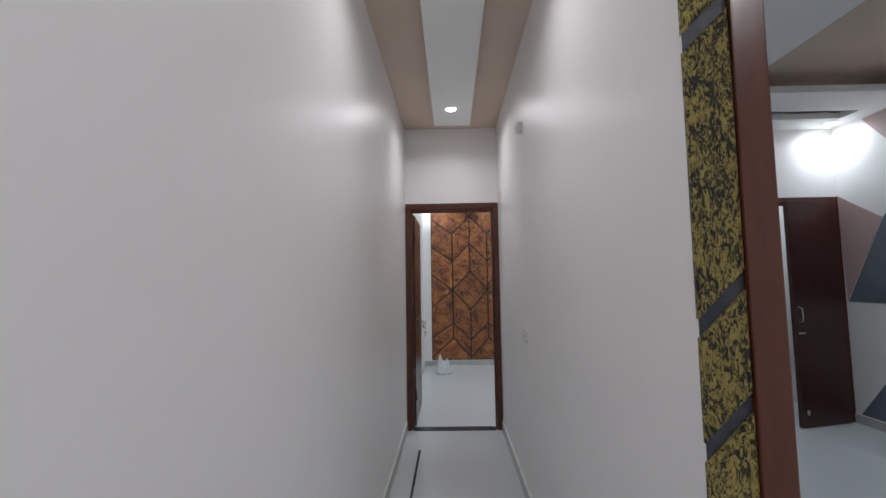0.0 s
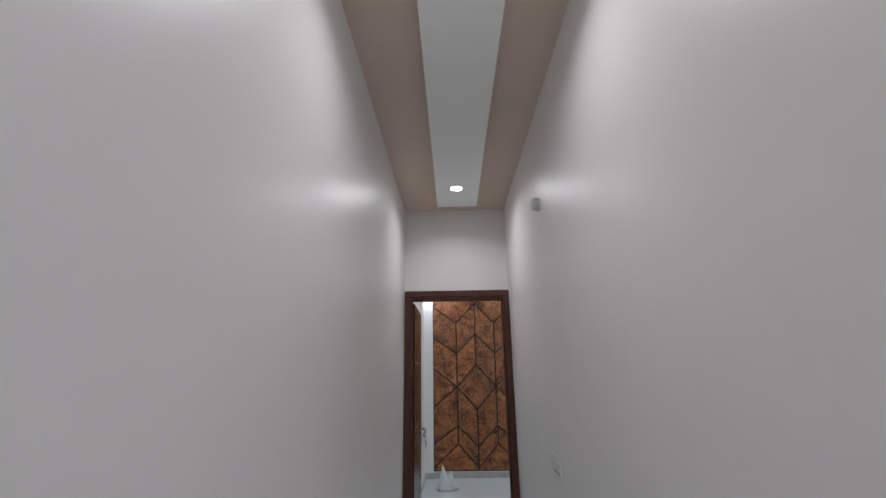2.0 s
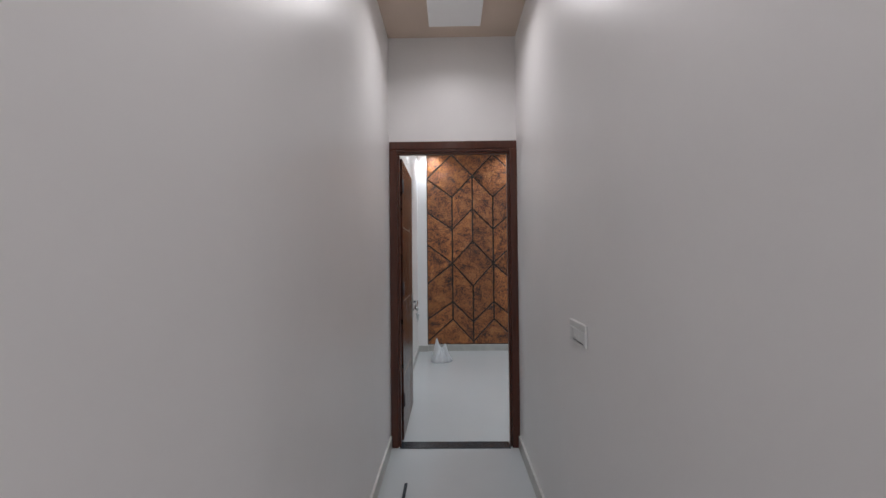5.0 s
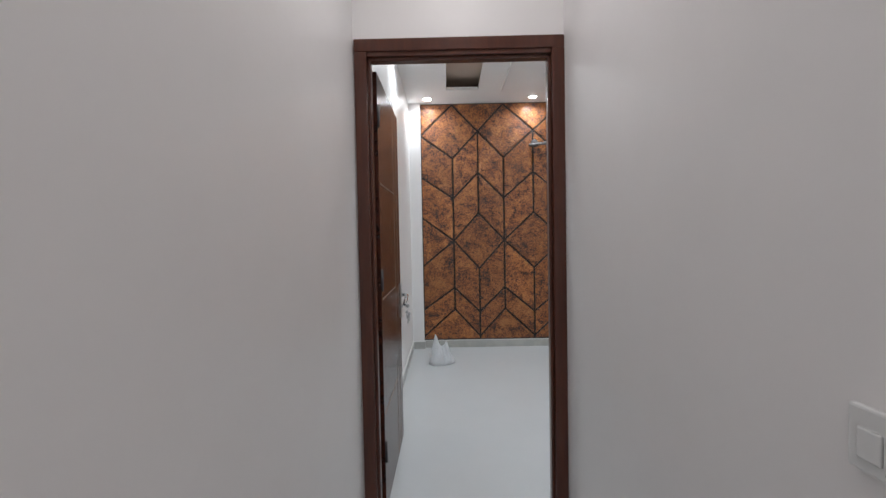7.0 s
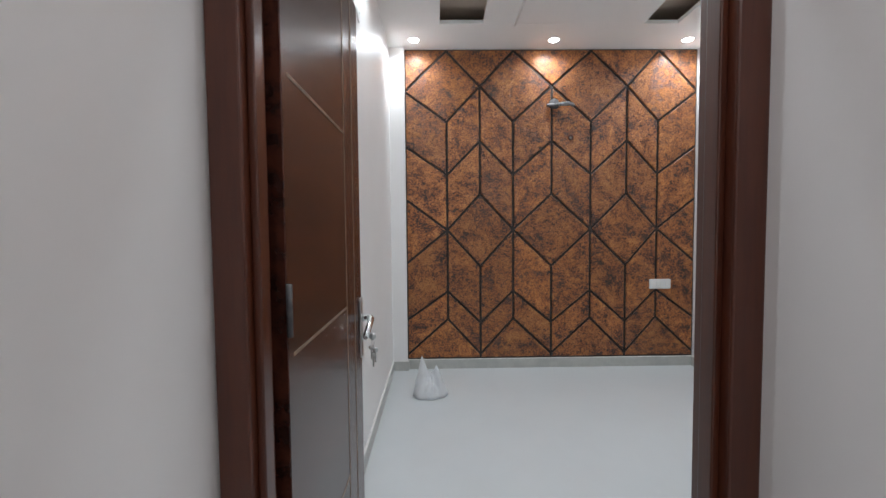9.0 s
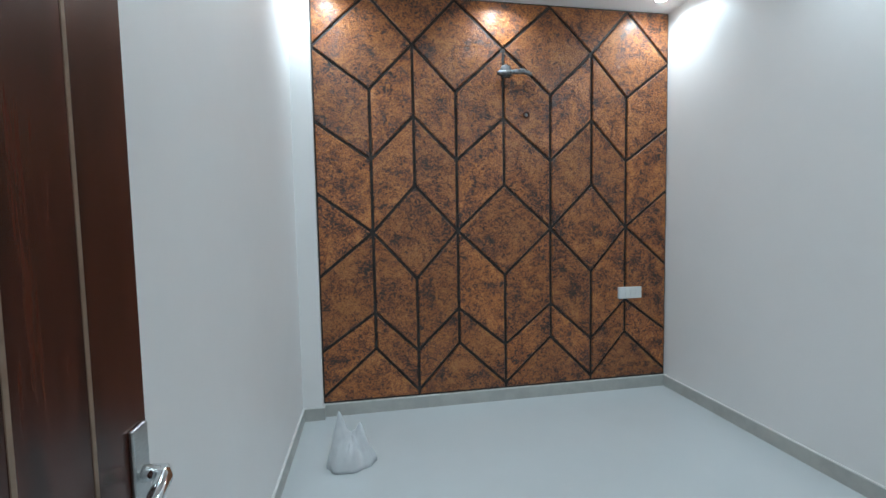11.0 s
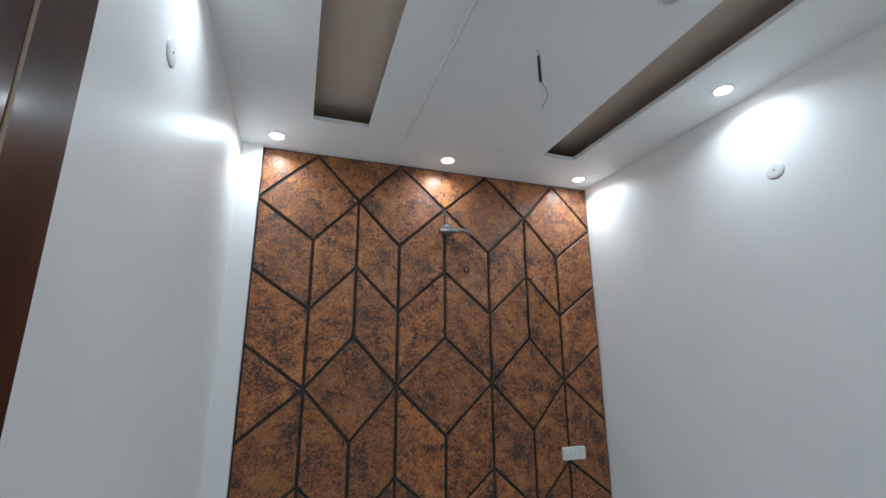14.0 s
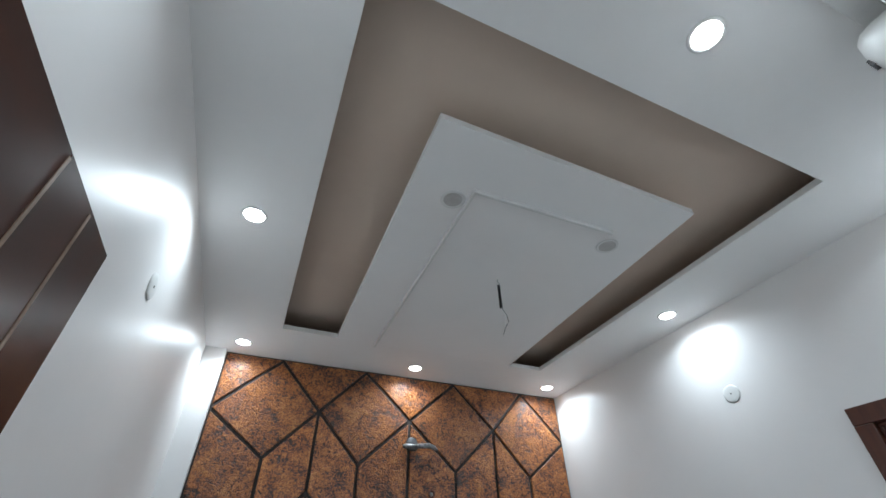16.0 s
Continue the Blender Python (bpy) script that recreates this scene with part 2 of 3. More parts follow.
def setting(name, bm, mat, label):
    return tagged(part(name, bm, mat), label, kind="structure")


# ---- the plan ----
CL, CR = -0.421, 0.481           # corridor walls
HY = -3.28                       # hall wall with the corridor mouth and a doorway
CZ = 2.89                        # corridor ceiling
DY = 0.088                        # bedroom side of the door wall
BL, BR, BY, BZ = -0.447, 2.247, 3.07, 2.803
T = 0.12

# floors
setting("floor", box_bm(-0.75, 4.2, -6.2, 3.3, -0.12, 0.0), FLOOR, "polished white floor tiles, nearly seamless")
setting("door_sill_1", box_bm(-0.355, 0.415, -0.02, 0.085, 0.0, 0.006, 0.002), GRANITE, "dark granite strip under the bedroom door")
setting("floor_inlay", box_bm(-0.274, -0.256, -3.2, -0.47, 0.0, 0.003), GRANITE, "thin dark strip let into the corridor floor")

# corridor and hall
setting("wall_corridor_left", box_bm(CL - T, CL, -6.0, 0.0, 0, 3.05), WALL, "smooth satin white wall")
setting("wall_corridor_right", box_bm(CR, CR + 0.1, HY + 0.012, 0.0, 0, 3.05), WALL, "smooth satin white wall")
setting("wall_door", join_bm(box_bm(CL - T, -0.416, 0, DY, 0, 3.05), box_bm(0.482, 3.12, 0, DY, 0, 3.05), box_bm(-0.416, 0.482, 0, DY, 2.145, 3.05)), WALL, "white wall round the bedroom doorway")
setting("ceiling_corridor", box_bm(CL, CR, HY, 0, CZ, CZ + 0.1), BEIGE, "beige painted ceiling slab")
setting("ceiling_beam", box_bm(-0.117, 0.215, -3.22, -0.268, 2.819, CZ - 0.001, 0.002, 1), CEIL, "white dropped gypsum strip along the corridor ceiling")
setting("wall_hall_back", box_bm(CL - T, 2.4, -6.12, -6.0, 0, 3.05), WALL, "plain white wall closing the hall")
setting("wall_hall_right", box_bm(2.3, 2.42, -6.0, HY, 0, 3.05), WALL, "plain white wall closing the hall")
setting("ceiling_hall", box_bm(CL, 2.3, -6.0, HY - 0.001, CZ + 0.03, CZ + 0.13), CEIL, "plain white hall ceiling")

# side room seen through the hall doorway
setting("wall_side_near", join_bm(box_bm(CR + 0.001, 0.570, HY + 0.012, HY + T, 0, 3.05), box_bm(1.460, 3.95, HY + 0.012, HY + T, 0, 3.05), box_bm(0.570, 1.460, HY + 0.012, HY + T, 2.13, 3.05)), WALL, "white wall round the hall doorway")
setting("wall_side_right", box_bm(3.83, 3.95, HY + T, 1.6, 0, 3.05), WALL, "white wall with painted triangles")
setting("wall_side_far", join_bm(box_bm(2.36, 3.06, 0.12, 0.24, 0, 3.05), box_bm(3.06, 3.83, 0.12, 0.24, 2.16, 3.05)), WALL, "white wall round a doorway")
setting("ceiling_side_slab", box_bm(CR + 0.1, 3.83, HY + T, 1.6, 3.03, 3.1), BEIGE, "beige ceiling slab above the cove")
setting("ceiling_side", join_bm(box_bm(3.66, 3.83, HY + T, 0.12, 2.845, 2.90), box_bm(CR + 0.1, 1.15, HY + T, 0.0, 2.845, 2.90), box_bm(1.15, 3.66, -0.17, 0.0, 2.845, 2.90), box_bm(2.36, 3.66, 0.0, 0.12, 2.845, 2.90), box_bm(1.15, 3.66, -0.76, -0.36, 2.845, 2.90), box_bm(1.15, 3.66, HY + T, -2.6, 2.845, 2.90), box_bm(1.15, 2.42, -2.6, -0.9, 2.96, 3.031)), CEIL, "white dropped ceiling border with two coves")
setting("wall_bath_back", box_bm(2.36, 3.83, 1.5, 1.6, 1.17, 3.05), WALL, "pale wall above the bath tiles")
setting("wall_bath_tiles", box_bm(2.36, 3.83, 1.49, 1.6, 0, 1.168), TILE, "dark blue tiled lower wall")

# bedroom
setting("wall_bedroom_left", box_bm(BL - T, BL, DY, BY + 0.15, 0, 3.05), WALL, "smooth satin white wall")
setting("wall_bedroom_right", join_bm(box_bm(BR, BR + T - 0.01, 1.13, BY + 0.15, 0, 3.05), box_bm(BR, BR + T - 0.01, DY, 0.28, 0, 3.05), box_bm(BR, BR + T - 0.01, 0.28, 1.13, 2.137, 3.05)), WALL, "smooth satin white wall")
setting("wall_pilaster", box_bm(BL, -0.318, 3.02, BY + 0.15, 0, 3.05), WALL, "shallow white pier beside the textured wall")
setting("ceiling_bedroom_slab", box_bm(BL, BR, DY, BY + 0.15, 2.94, 3.04), BEIGE, "beige ceiling slab above the cove")
def quad_slab(pts, z0, z1):
    bm = bmesh.new()
    f = bm.faces.new([bm.verts.new((x, y, z0)) for x, y in pts])
    ext = bmesh.ops.extrude_face_region(bm, geom=[f])
    bmesh.ops.translate(bm, vec=(0, 0, z1 - z0), verts=[v for v in ext["geom"] if isinstance(v, bmesh.types.BMVert)])
    bmesh.ops.recalc_face_normals(bm, faces=bm.faces[:])
    return bm


setting("ceiling_bedroom_border", join_bm(
    box_bm(BL, -0.015, DY, BY, BZ, BZ + 0.028), box_bm(1.805, BR, DY, BY, BZ, BZ + 0.028),
    quad_slab([(-0.015, DY), (1.805, DY), (1.805, 0.578), (-0.015, 0.540)], BZ, BZ + 0.028), box_bm(-0.015, 1.805, 2.60, BY, BZ, BZ + 0.028)), CEIL, "white dropped ceiling border round an open cove")


setting("ceiling_bedroom_plate", join_bm(quad_slab([(0.309, 0.873), (1.487, 0.908), (1.545, 2.599), (0.316, 2.599)], BZ, BZ + 0.03), box_bm(0.6, 1.25, 1.25, 2.4, BZ + 0.03, 2.941)), CEIL, "white floating ceiling plate in the cove")
setting("ceiling_bead", join_bm(box_bm(0.553, 0.567, 1.124, 2.62, BZ - 0.018, BZ + 0.001, 0.002, 1), box_bm(0.567, 1.235, 1.124, 1.138, BZ - 0.018, BZ + 0.001, 0.002, 1)), PLASTIC, "fine raised bead on the ceiling plate")


def skirting(name, x0, x1, y0, y1, top=0.087):
    ob = setting(name, box_bm(x0, x1, y0, y1, 0, top - 0.006), SKIRT, "grey tile skirting with a white top edge")
    part("grout_edge", box_bm(x0, x1, y0, y1, top - 0.006, top), GROUT, ob, "white grouted edge")


S = 0.012
skirting("baseboard_corridor_left", CL, CL + S, -6.0, -0.02)
skirting("baseboard_corridor_right", CR - S, CR, HY + 0.02, -0.02)
skirting("baseboard_left", BL, BL + S, DY, 3.02)
skirting("baseboard_pier", BL + S, -0.318, 3.02 - S, 3.02)
skirting("baseboard_pier_side", -0.318, -0.318 + S, 3.02 - S, BY)
skirting("baseboard_back", -0.318 + S, BR - S, BY - S - 0.006, BY + 0.02)
skirting("baseboard_right", BR - S, BR, 1.13, BY)
skirting("baseboard_front", 0.485, BR - S, DY, DY + S)
skirting("baseboard_side_far", 2.37, 3.06, 0.12 - S, 0.12)
skirting("baseboard_side_right", 3.83 - S, 3.83, -3.1, 0.12)


# ---- doors ----
def door_frame(name, at, turn, width, height, depth, face, label, head_face=None):
    """A rebated door frame: width and height outside, standing in its own x-z plane, front at y = 0."""
    ob = tagged(new(name), label, "door frame", kind="structure")
    ob.matrix_basis = pose(*at, 0, 0, turn)
    w = width / 2
    stop = 0.014
    for s, nm in ((-1, "jamb"), (1, "jamb")):
        a, b = sorted((s * w, s * (w - face)))
        c, d = sorted((s * (w - face), s * (w - face - stop)))
        bm = join_bm(box_bm(a, b, -0.012, depth, 0, height - face, 0.004), box_bm(c, d, 0.012, depth * 0.55, 0, height - face - stop, 0.003))
        j = part(nm, bm, FRAME_WOOD)
        j.parent = ob
    low = height - (head_face or face)
    h = part("head", join_bm(box_bm(-w + 0.0005, w - 0.0005, -0.0125, depth, height - face, height, 0.004), box_bm(-w + face, w - face, -0.004, depth, low, height - face + 0.002, 0.004), box_bm(-w + face, w - face, 0.012, depth * 0.55, low - stop, low + 0.001, 0.003)), FRAME_WOOD)
    h.parent = ob
    return ob


door_frame("door_frame_1", (0.033, 0, 0), 0, 0.898, 2.145, DY + 0.004, 0.054, "polished brown wooden door frame", 0.072)
door_frame("door_frame_2", (1.015, HY, 0), 0, 0.89, 2.13, 0.13, 0.066, "polished reddish-brown door frame in the hall wall")
door_frame("door_frame_3", (BR, 0.705, 0), -90, 0.85, 2.137, 0.11, 0.07, "polished brown door frame in the bedroom side wall")
door_frame("door_frame_4", (3.445, 0.12, 0), 0, 0.77, 2.16, 0.1, 0.06, "brown door frame of the far doorway")


def lever_handle(parent, p, side):
    """Plate, lever, cylinder; p is the plate's centre on the leaf's face, side the way it stands out along x."""
    x, y, z = p
    plate = part("handle_plate", box_bm(x, x + side * 0.008, y - 0.021, y + 0.021, z - 0.11, z + 0.11, 0.003) if side > 0 else box_bm(x + side * 0.008, x, y - 0.021, y + 0.021, z - 0.11, z + 0.11, 0.003), STEEL, parent, "brushed steel plate")
    neck = [(x + side * 0.008, y, z + 0.035), (x + side * 0.024, y, z + 0.036), (x + side * 0.037, y - 0.004, z + 0.037), (x + side * 0.043, y - 0.016, z + 0.034), (x + side * 0.043, y - 0.050, z + 0.020), (x + side * 0.040, y - 0.085, z + 0.002), (x + side * 0.037, y - 0.112, z - 0.010)]
    part("lever", tube_bm(neck, [0.013, 0.012, 0.012, 0.012, 0.0115, 0.011, 0.009]), CHROME, plate, "curved chrome lever")
    turn = Matrix.Translation((x + side * 0.008, y, z - 0.035)) @ pose(0, 0, 0, 0, 90 * side, 0)
    part("lock_cylinder", lathe_bm([(0, 0), (0.011, 0), (0.011, 0.006), (0.009, 0.009), (0, 0.009)], turn, 20), CHROME, plate)
    return plate


leaf = thing("door", (-0.355, 0.105, 0), "open dark mahogany door leaf with pale brass inlay lines", "door")
LX0, LX1, LY0, LY1, LZ = -0.372, -0.339, 0.106, 0.888, 2.052
part("leaf_panel", box_bm(LX0, LX1, LY0, 0.637, 0.008, LZ, 0.002, 1), LEAF_WOOD_ACROSS, leaf, "panel with level grain")
part("stile", box_bm(LX0, LX1, 0.6373, LY1, 0.008, LZ, 0.002, 1), LEAF_WOOD, leaf, "stile with upright grain")
for y in (0.637, 0.761):
    part("inlay", box_bm(LX1 - 0.001, LX1 + 0.0012, y - 0.0035, y + 0.0035, 0.02, LZ - 0.01), BRASS, leaf, "thin brass inlay line")
for z in (0.465, 1.007, 1.549):
    part("inlay", box_bm(LX1 - 0.001, LX1 + 0.0012, LY0 + 0.03, 0.633, z - 0.0035, z + 0.0035), BRASS, leaf, "thin brass inlay line")
lever_handle(leaf, (LX1, LY1 - 0.032, 0.893), 1)
for z in (0.3, 1.1, 1.85):
    part("hinge", tube_bm([(LX1 + 0.006, LY0 - 0.004, z - 0.05), (LX1 + 0.006, LY0 - 0.004, z + 0.05)], 0.006), SLOT, leaf, "dark metal hinge")

keys = thing("key_bunch", (LX1 + 0.02, LY1 - 0.032, 0.795), "steel key in the lock with keys hanging from it", "keys")
ky, kz = LY1 - 0.032, 0.858
part("key", join_bm(tube_bm([(LX1 + 0.017, ky, kz), (LX1 + 0.035, ky, kz)], 0.002), lathe_bm([(0, -0.0015), (0.013, -0.0015), (0.013, 0.0015), (0, 0.0015)], Matrix.Translation((LX1 + 0.045, ky, kz)) @ pose(0, 0, 0, 90, 0, 0), 16)), STEEL, keys)
ring = [(LX1 + 0.046 + 0.004 * math.sin(a), ky + 0.002, kz - 0.022 - 0.016 * math.cos(a)) for a in [k * math.pi / 8 for k in range(17)]]
part("key_ring", tube_bm(ring, 0.0012, 8), STEEL, keys)
for k, (dx, dz) in enumerate(((-0.006, 0.0), (0.008, -0.012), (0.0, -0.03))):
    x, z = LX1 + 0.046 + dx, kz - 0.04 + dz
    part("hanging_key", join_bm(lathe_bm([(0, -0.001), (0.010, -0.001), (0.010, 0.001), (0, 0.001)], Matrix.Translation((x, ky + 0.003 * k, z)) @ pose(0, 0, 0, 90, 0, 15), 14), box_bm(x - 0.003, x + 0.003, ky + 0.003 * k - 0.001, ky + 0.003 * k + 0.001, z - 0.045, z - 0.008)), STEEL, keys)

side_leaf = thing("door", (BR + 0.06, 0.705, 0), "closed dark brown door with pale strips in place of bright streaks", "door")
part("leaf_panel", box_bm(BR + 0.055, BR + 0.09, 0.355, 1.058, 0.008, 2.062, 0.002, 1), LEAF_WOOD, side_leaf)
# White strips imitate the bright streaks seen in this doorway; no real beads.
for k, y in enumerate((1.035, 1.005)):
    part("bead", box_bm(BR + 0.048, BR + 0.0555, y - 0.007, y + 0.007, 0.02, 2.045, 0.002, 1), PLASTIC, side_leaf, "pale strip standing in for a bright streak in the doorway")
part("glass_panel", box_bm(BR + 0.0502, BR + 0.0555, 0.42, 0.985, 0.12, 2.0, 0.002, 1), GREYCUP, side_leaf, "frosted grey panel")

far_leaf = thing("door", (3.77, 0.08, 0), "dark red-brown door leaf standing ajar", "door")
far_leaf.matrix_basis = pose(3.77, 0.10, 0, 0, 0, 14)
q = part("leaf_panel", box_bm(-0.60, 0, -0.018, 0.018, 0.01, 2.10, 0.002, 1), RED_WOOD)
q.parent = far_leaf
for nm, bm in (("pull_handle", tube_bm([(-0.55, -0.018, 1.10), (-0.55, -0.05, 1.09), (-0.55, -0.055, 1.03), (-0.55, -0.05, 0.97), (-0.55, -0.018, 0.96)], 0.006)), ("tower_bolt", tube_bm([(-0.57, -0.024, 0.86), (-0.50, -0.024, 0.86)], 0.009)), ("door_stop", tube_bm([(-0.53, -0.022, 0.12), (-0.53, -0.022, 0.16)], 0.012))):
    q = part(nm, bm, STEEL, None, "steel fitting")
    q.parent = far_leaf

# ---- painted triangles of the side room ----
def flat_patch(name, pts, mat, label):
    bm = bmesh.new()
    vs = [bm.verts.new((3.829, y, z)) for y, z in pts]
    f = bm.faces.new(vs)
    ext = bmesh.ops.extrude_face_region(bm, geom=[f])
    bmesh.ops.translate(bm, vec=(-0.003, 0, 0), verts=[v for v in ext["geom"] if isinstance(v, bmesh.types.BMVert)])
    bmesh.ops.recalc_face_normals(bm, faces=bm.faces[:])
    setting(name, bm, mat, label)


flat_patch("trim_pink_patch", [(0.115, 2.17), (0.09, 1.14), (-0.30, 1.90)], PINK, "dusty pink painted triangle on the wall")
flat_patch("trim_slate_patch", [(0.082, 1.135), (-0.9, 1.135), (-0.6, 2.3), (-0.305, 1.885)], SLATE, "slate blue painted patch on the wall")
flat_patch("trim_slate_patch_low", [(0.05, 0.09), (-0.9, 0.09), (-0.42, 0.72)], SLATE, "slate blue painted patch on the wall")
flat_patch("trim_pink_patch_high", [(-0.2, 2.82), (-1.6, 2.9), (-1.2, 2.1), (-0.6, 2.32)], PINK, "dusty pink painted patch on the wall")


# ---- lamps ----
def downlight(x, y, z, power, group, colour=None, label="lit round white recessed downlight"):
    ob = thing("ceiling_downlight", (x, y, z), label, "ceiling light", group)
    m = Matrix.Translation((x, y, z))
    part("trim_ring", lathe_bm([(0.041, 0.002), (0.052, 0.002), (0.054, 0.0), (0.052, -0.003), (0.044, -0.004), (0.041, -0.001), (0.041, 0.002)], m, 40), PLASTIC, ob, "white trim ring")
    part("lens", lathe_bm([(0, -0.011), (0.018, -0.0095), (0.032, -0.006), (0.0415, 0.0)], m, 40), LED, ob, "glowing domed lens")
    lamp = bpy.data.lights.new("downlight_lamp", "AREA")
    lamp.shape, lamp.size, lamp.energy, lamp.color, lamp.spread = "DISK", 0.09, power, colour or LAMP_COLOUR, radians(154)
    lo = new("lamp", lamp)
    lo.matrix_basis = Matrix.Translation((x, y, z - 0.018))
    return ob


for x, y in ((-0.225, 2.88), (0.932, 2.88), (2.05, 2.88), (-0.235, 1.605), (2.05, 1.62), (-0.235, 0.335), (0.907, 0.335), (2.05, 0.335)):
    downlight(x, y, BZ, LAMP_POWER, "bedroom downlights")
for y in (-0.648, -2.579):
    downlight(0.04, y, 2.819, CORRIDOR_POWER, "corridor downlights", CORRIDOR_COLOUR)
# Hall pair is added out of view, as fill light for the corridor.
for x, y in ((0.3, -4.7), (1.5, -4.7)):
    downlight(x, y, CZ + 0.03, HALL_FILL_POWER, "hall downlights", CORRIDOR_COLOUR)
# Only the first, at the far wall, is known; three more added for brightness.
for x, y in ((3.68, -0.03), (3.74, -1.0), (0.9, -1.7), (2.2, -0.55)):
    downlight(x, y, 2.845, LAMP_POWER, "side room downlights")
# Unseen lamp added so the gap beside the far door looks bright.
downlight(3.1, 0.9, 3.03, 6, "bath light")

for x, y in ((0.50, 1.21), (1.285, 1.222)):
    ob = thing("ceiling_spot_cup", (x, y, BZ), "unlit grey recessed spot in the ceiling plate", "ceiling light", "unlit spots")
    m = Matrix.Translation((x, y, BZ))
    part("trim_ring", lathe_bm([(0.038, 0.003), (0.050, 0.001), (0.052, -0.001), (0.049, -0.004), (0.039, -0.003), (0.038, 0.003)], m, 36), PLASTIC, ob)
    part("reflector", lathe_bm([(0, -0.0008), (0.02, -0.0008), (0.0385, -0.002)], m, 36), GREYCUP, ob, "dull grey reflector")

# fan point: hook, rod and loose wires
fan = thing("ceiling_hook_wire", (0.945, 1.653, BZ), "black sleeved rod with loose wires hanging from a ceiling hook", "ceiling hook")
hx, hy = 0.945, 1.653
part("hook", tube_bm([(hx, hy, BZ + 0.002), (hx - 0.006, hy, BZ - 0.014), (hx + 0.007, hy, BZ - 0.026), (hx, hy, BZ - 0.040)], 0.0035, 8), STEEL, fan, "bare steel hook")
part("sleeve", tube_bm([(hx, hy, BZ - 0.036), (hx + 0.002, hy + 0.002, BZ - 0.12), (hx + 0.003, hy + 0.003, BZ - 0.165)], 0.0075, 10), BLACK, fan, "black rubber sleeve")
part("wire", tube_bm([(hx + 0.003, hy + 0.003, BZ - 0.16), (hx + 0.028, hy, BZ - 0.20), (hx + 0.034, hy, BZ - 0.235), (hx + 0.012, hy, BZ - 0.275), (hx - 0.002, hy, BZ - 0.31)], 0.0014, 6), BLACK, fan)
part("wire", tube_bm([(hx + 0.003, hy + 0.003, BZ - 0.16), (hx + 0.016, hy, BZ - 0.21), (hx + 0.014, hy, BZ - 0.25), (hx + 0.006, hy, BZ - 0.285)], 0.0012, 6), PLASTIC, fan, "pale wire")


# ---- wall fittings ----
def wall_cover(at, turn, depth, label, radius=0.046):
    ob = thing("junction_cover", at, label, "wall cover", "round wall covers")
    m = Matrix.Translation(at) @ turn
    part("cover", lathe_bm([(radius, 0), (radius, depth * 0.35), (radius * 0.93, depth * 0.7), (radius * 0.72, depth * 0.9), (radius * 0.35, depth * 0.98), (0, depth)], m, 36), PLASTIC, ob)
    part("screw", lathe_bm([(0.004, depth), (0.004, depth + 0.001), (0, depth + 0.0015)], m, 12), SLOT, ob, "dark screw head")


wall_cover((CR, -1.436, 2.362), pose(0, 0, 0, 0, -90, 0), 0.042, "round off-white box cover on the corridor wall", 0.038)
wall_cover((BR, 1.57, 2.35), pose(0, 0, 0, 0, -90, 0), 0.006, "round white cover on the bedroom wall")
wall_cover((BL, 1.545, 2.36), pose(0, 0, 0, 0, 90, 0), 0.007, "round white cover on the bedroom wall")

sw = thing("switch_plate", (CR, -1.38, 1.04), "white modular switchboard on the corridor wall", "switch")
part("plate", box_bm(CR - 0.010, CR, -1.500, -1.308, 1.003, 1.085, 0.004), PLASTIC, sw)
for k in range(5):
    y = -1.488 + k * 0.0335
    part("switch", box_bm(CR - 0.0135, CR - 0.009, y, y + 0.0315, 1.020, 1.060, 0.003), PLASTIC, sw)
# The gap below the switches: its shade is a raised dark strip.
part("gap_shade_strip", box_bm(CR - 0.0112, CR - 0.009, -1.478, -1.358, 1.0135, 1.0165), SLOT, sw, "thin dark strip drawn for the shaded gap under the switches")

so = thing("socket_plate", (1.938, BY - 0.01, 0.743), "white socket plate on the copper wall", "socket")
part("plate", box_bm(1.845, 2.031, BY - 0.030, BY - 0.006, 0.700, 0.786, 0.004), PLASTIC, so)
for k in range(4):
    x = 1.857 + k * 0.041
    part("socket_module", box_bm(x, x + 0.0402, BY - 0.032, BY - 0.029, 0.715, 0.771, 0.003), PLASTIC, so)

ac = thing("pipe_stub", (1.02, BY - 0.02, 2.32), "foil-wrapped pipe stub and socket box for an air conditioner", "pipe")
part("socket_box", lathe_bm([(0.046, 0), (0.046, 0.012), (0.040, 0.02), (0, 0.021)], Matrix.Translation((0.985, BY - 0.006, 2.335)) @ pose(0, 0, 0, 90, 0, 0), 8), SLOT, ac, "black round box")
part("pipe", tube_bm([(0.917, BY - 0.035, 2.312), (0.935, BY - 0.045, 2.313), (0.99, BY - 0.05, 2.315), (1.06, BY - 0.05, 2.322), (1.10, BY - 0.05, 2.326), (1.135, BY - 0.05, 2.316), (1.155, BY - 0.05, 2.300)], [0.013, 0.016, 0.014, 0.017, 0.018, 0.016, 0.012], 12), FOIL, ac, "crumpled silver foil sleeve")
part("pipe_end", tube_bm([(1.150, BY - 0.05, 2.304), (1.162, BY - 0.05, 2.290)], 0.009, 10), BLACK, ac)
part("bracket", box_bm(0.955, 1.015, BY - 0.04, BY - 0.004, 2.292, 2.31, 0.003), SLOT, ac)
kn = thing("wall_plug", (1.131, BY - 0.02, 2.041), "small round capped drain outlet in the copper wall", "pipe cap")
part("ring", lathe_bm([(0.012, 0.0), (0.024, 0.0), (0.024, 0.014), (0.016, 0.016), (0.012, 0.006)], Matrix.Translation((1.131, BY - 0.010, 2.041)) @ pose(0, 0, 0, 90, 0, 0), 20), FRAME_WOOD, kn)
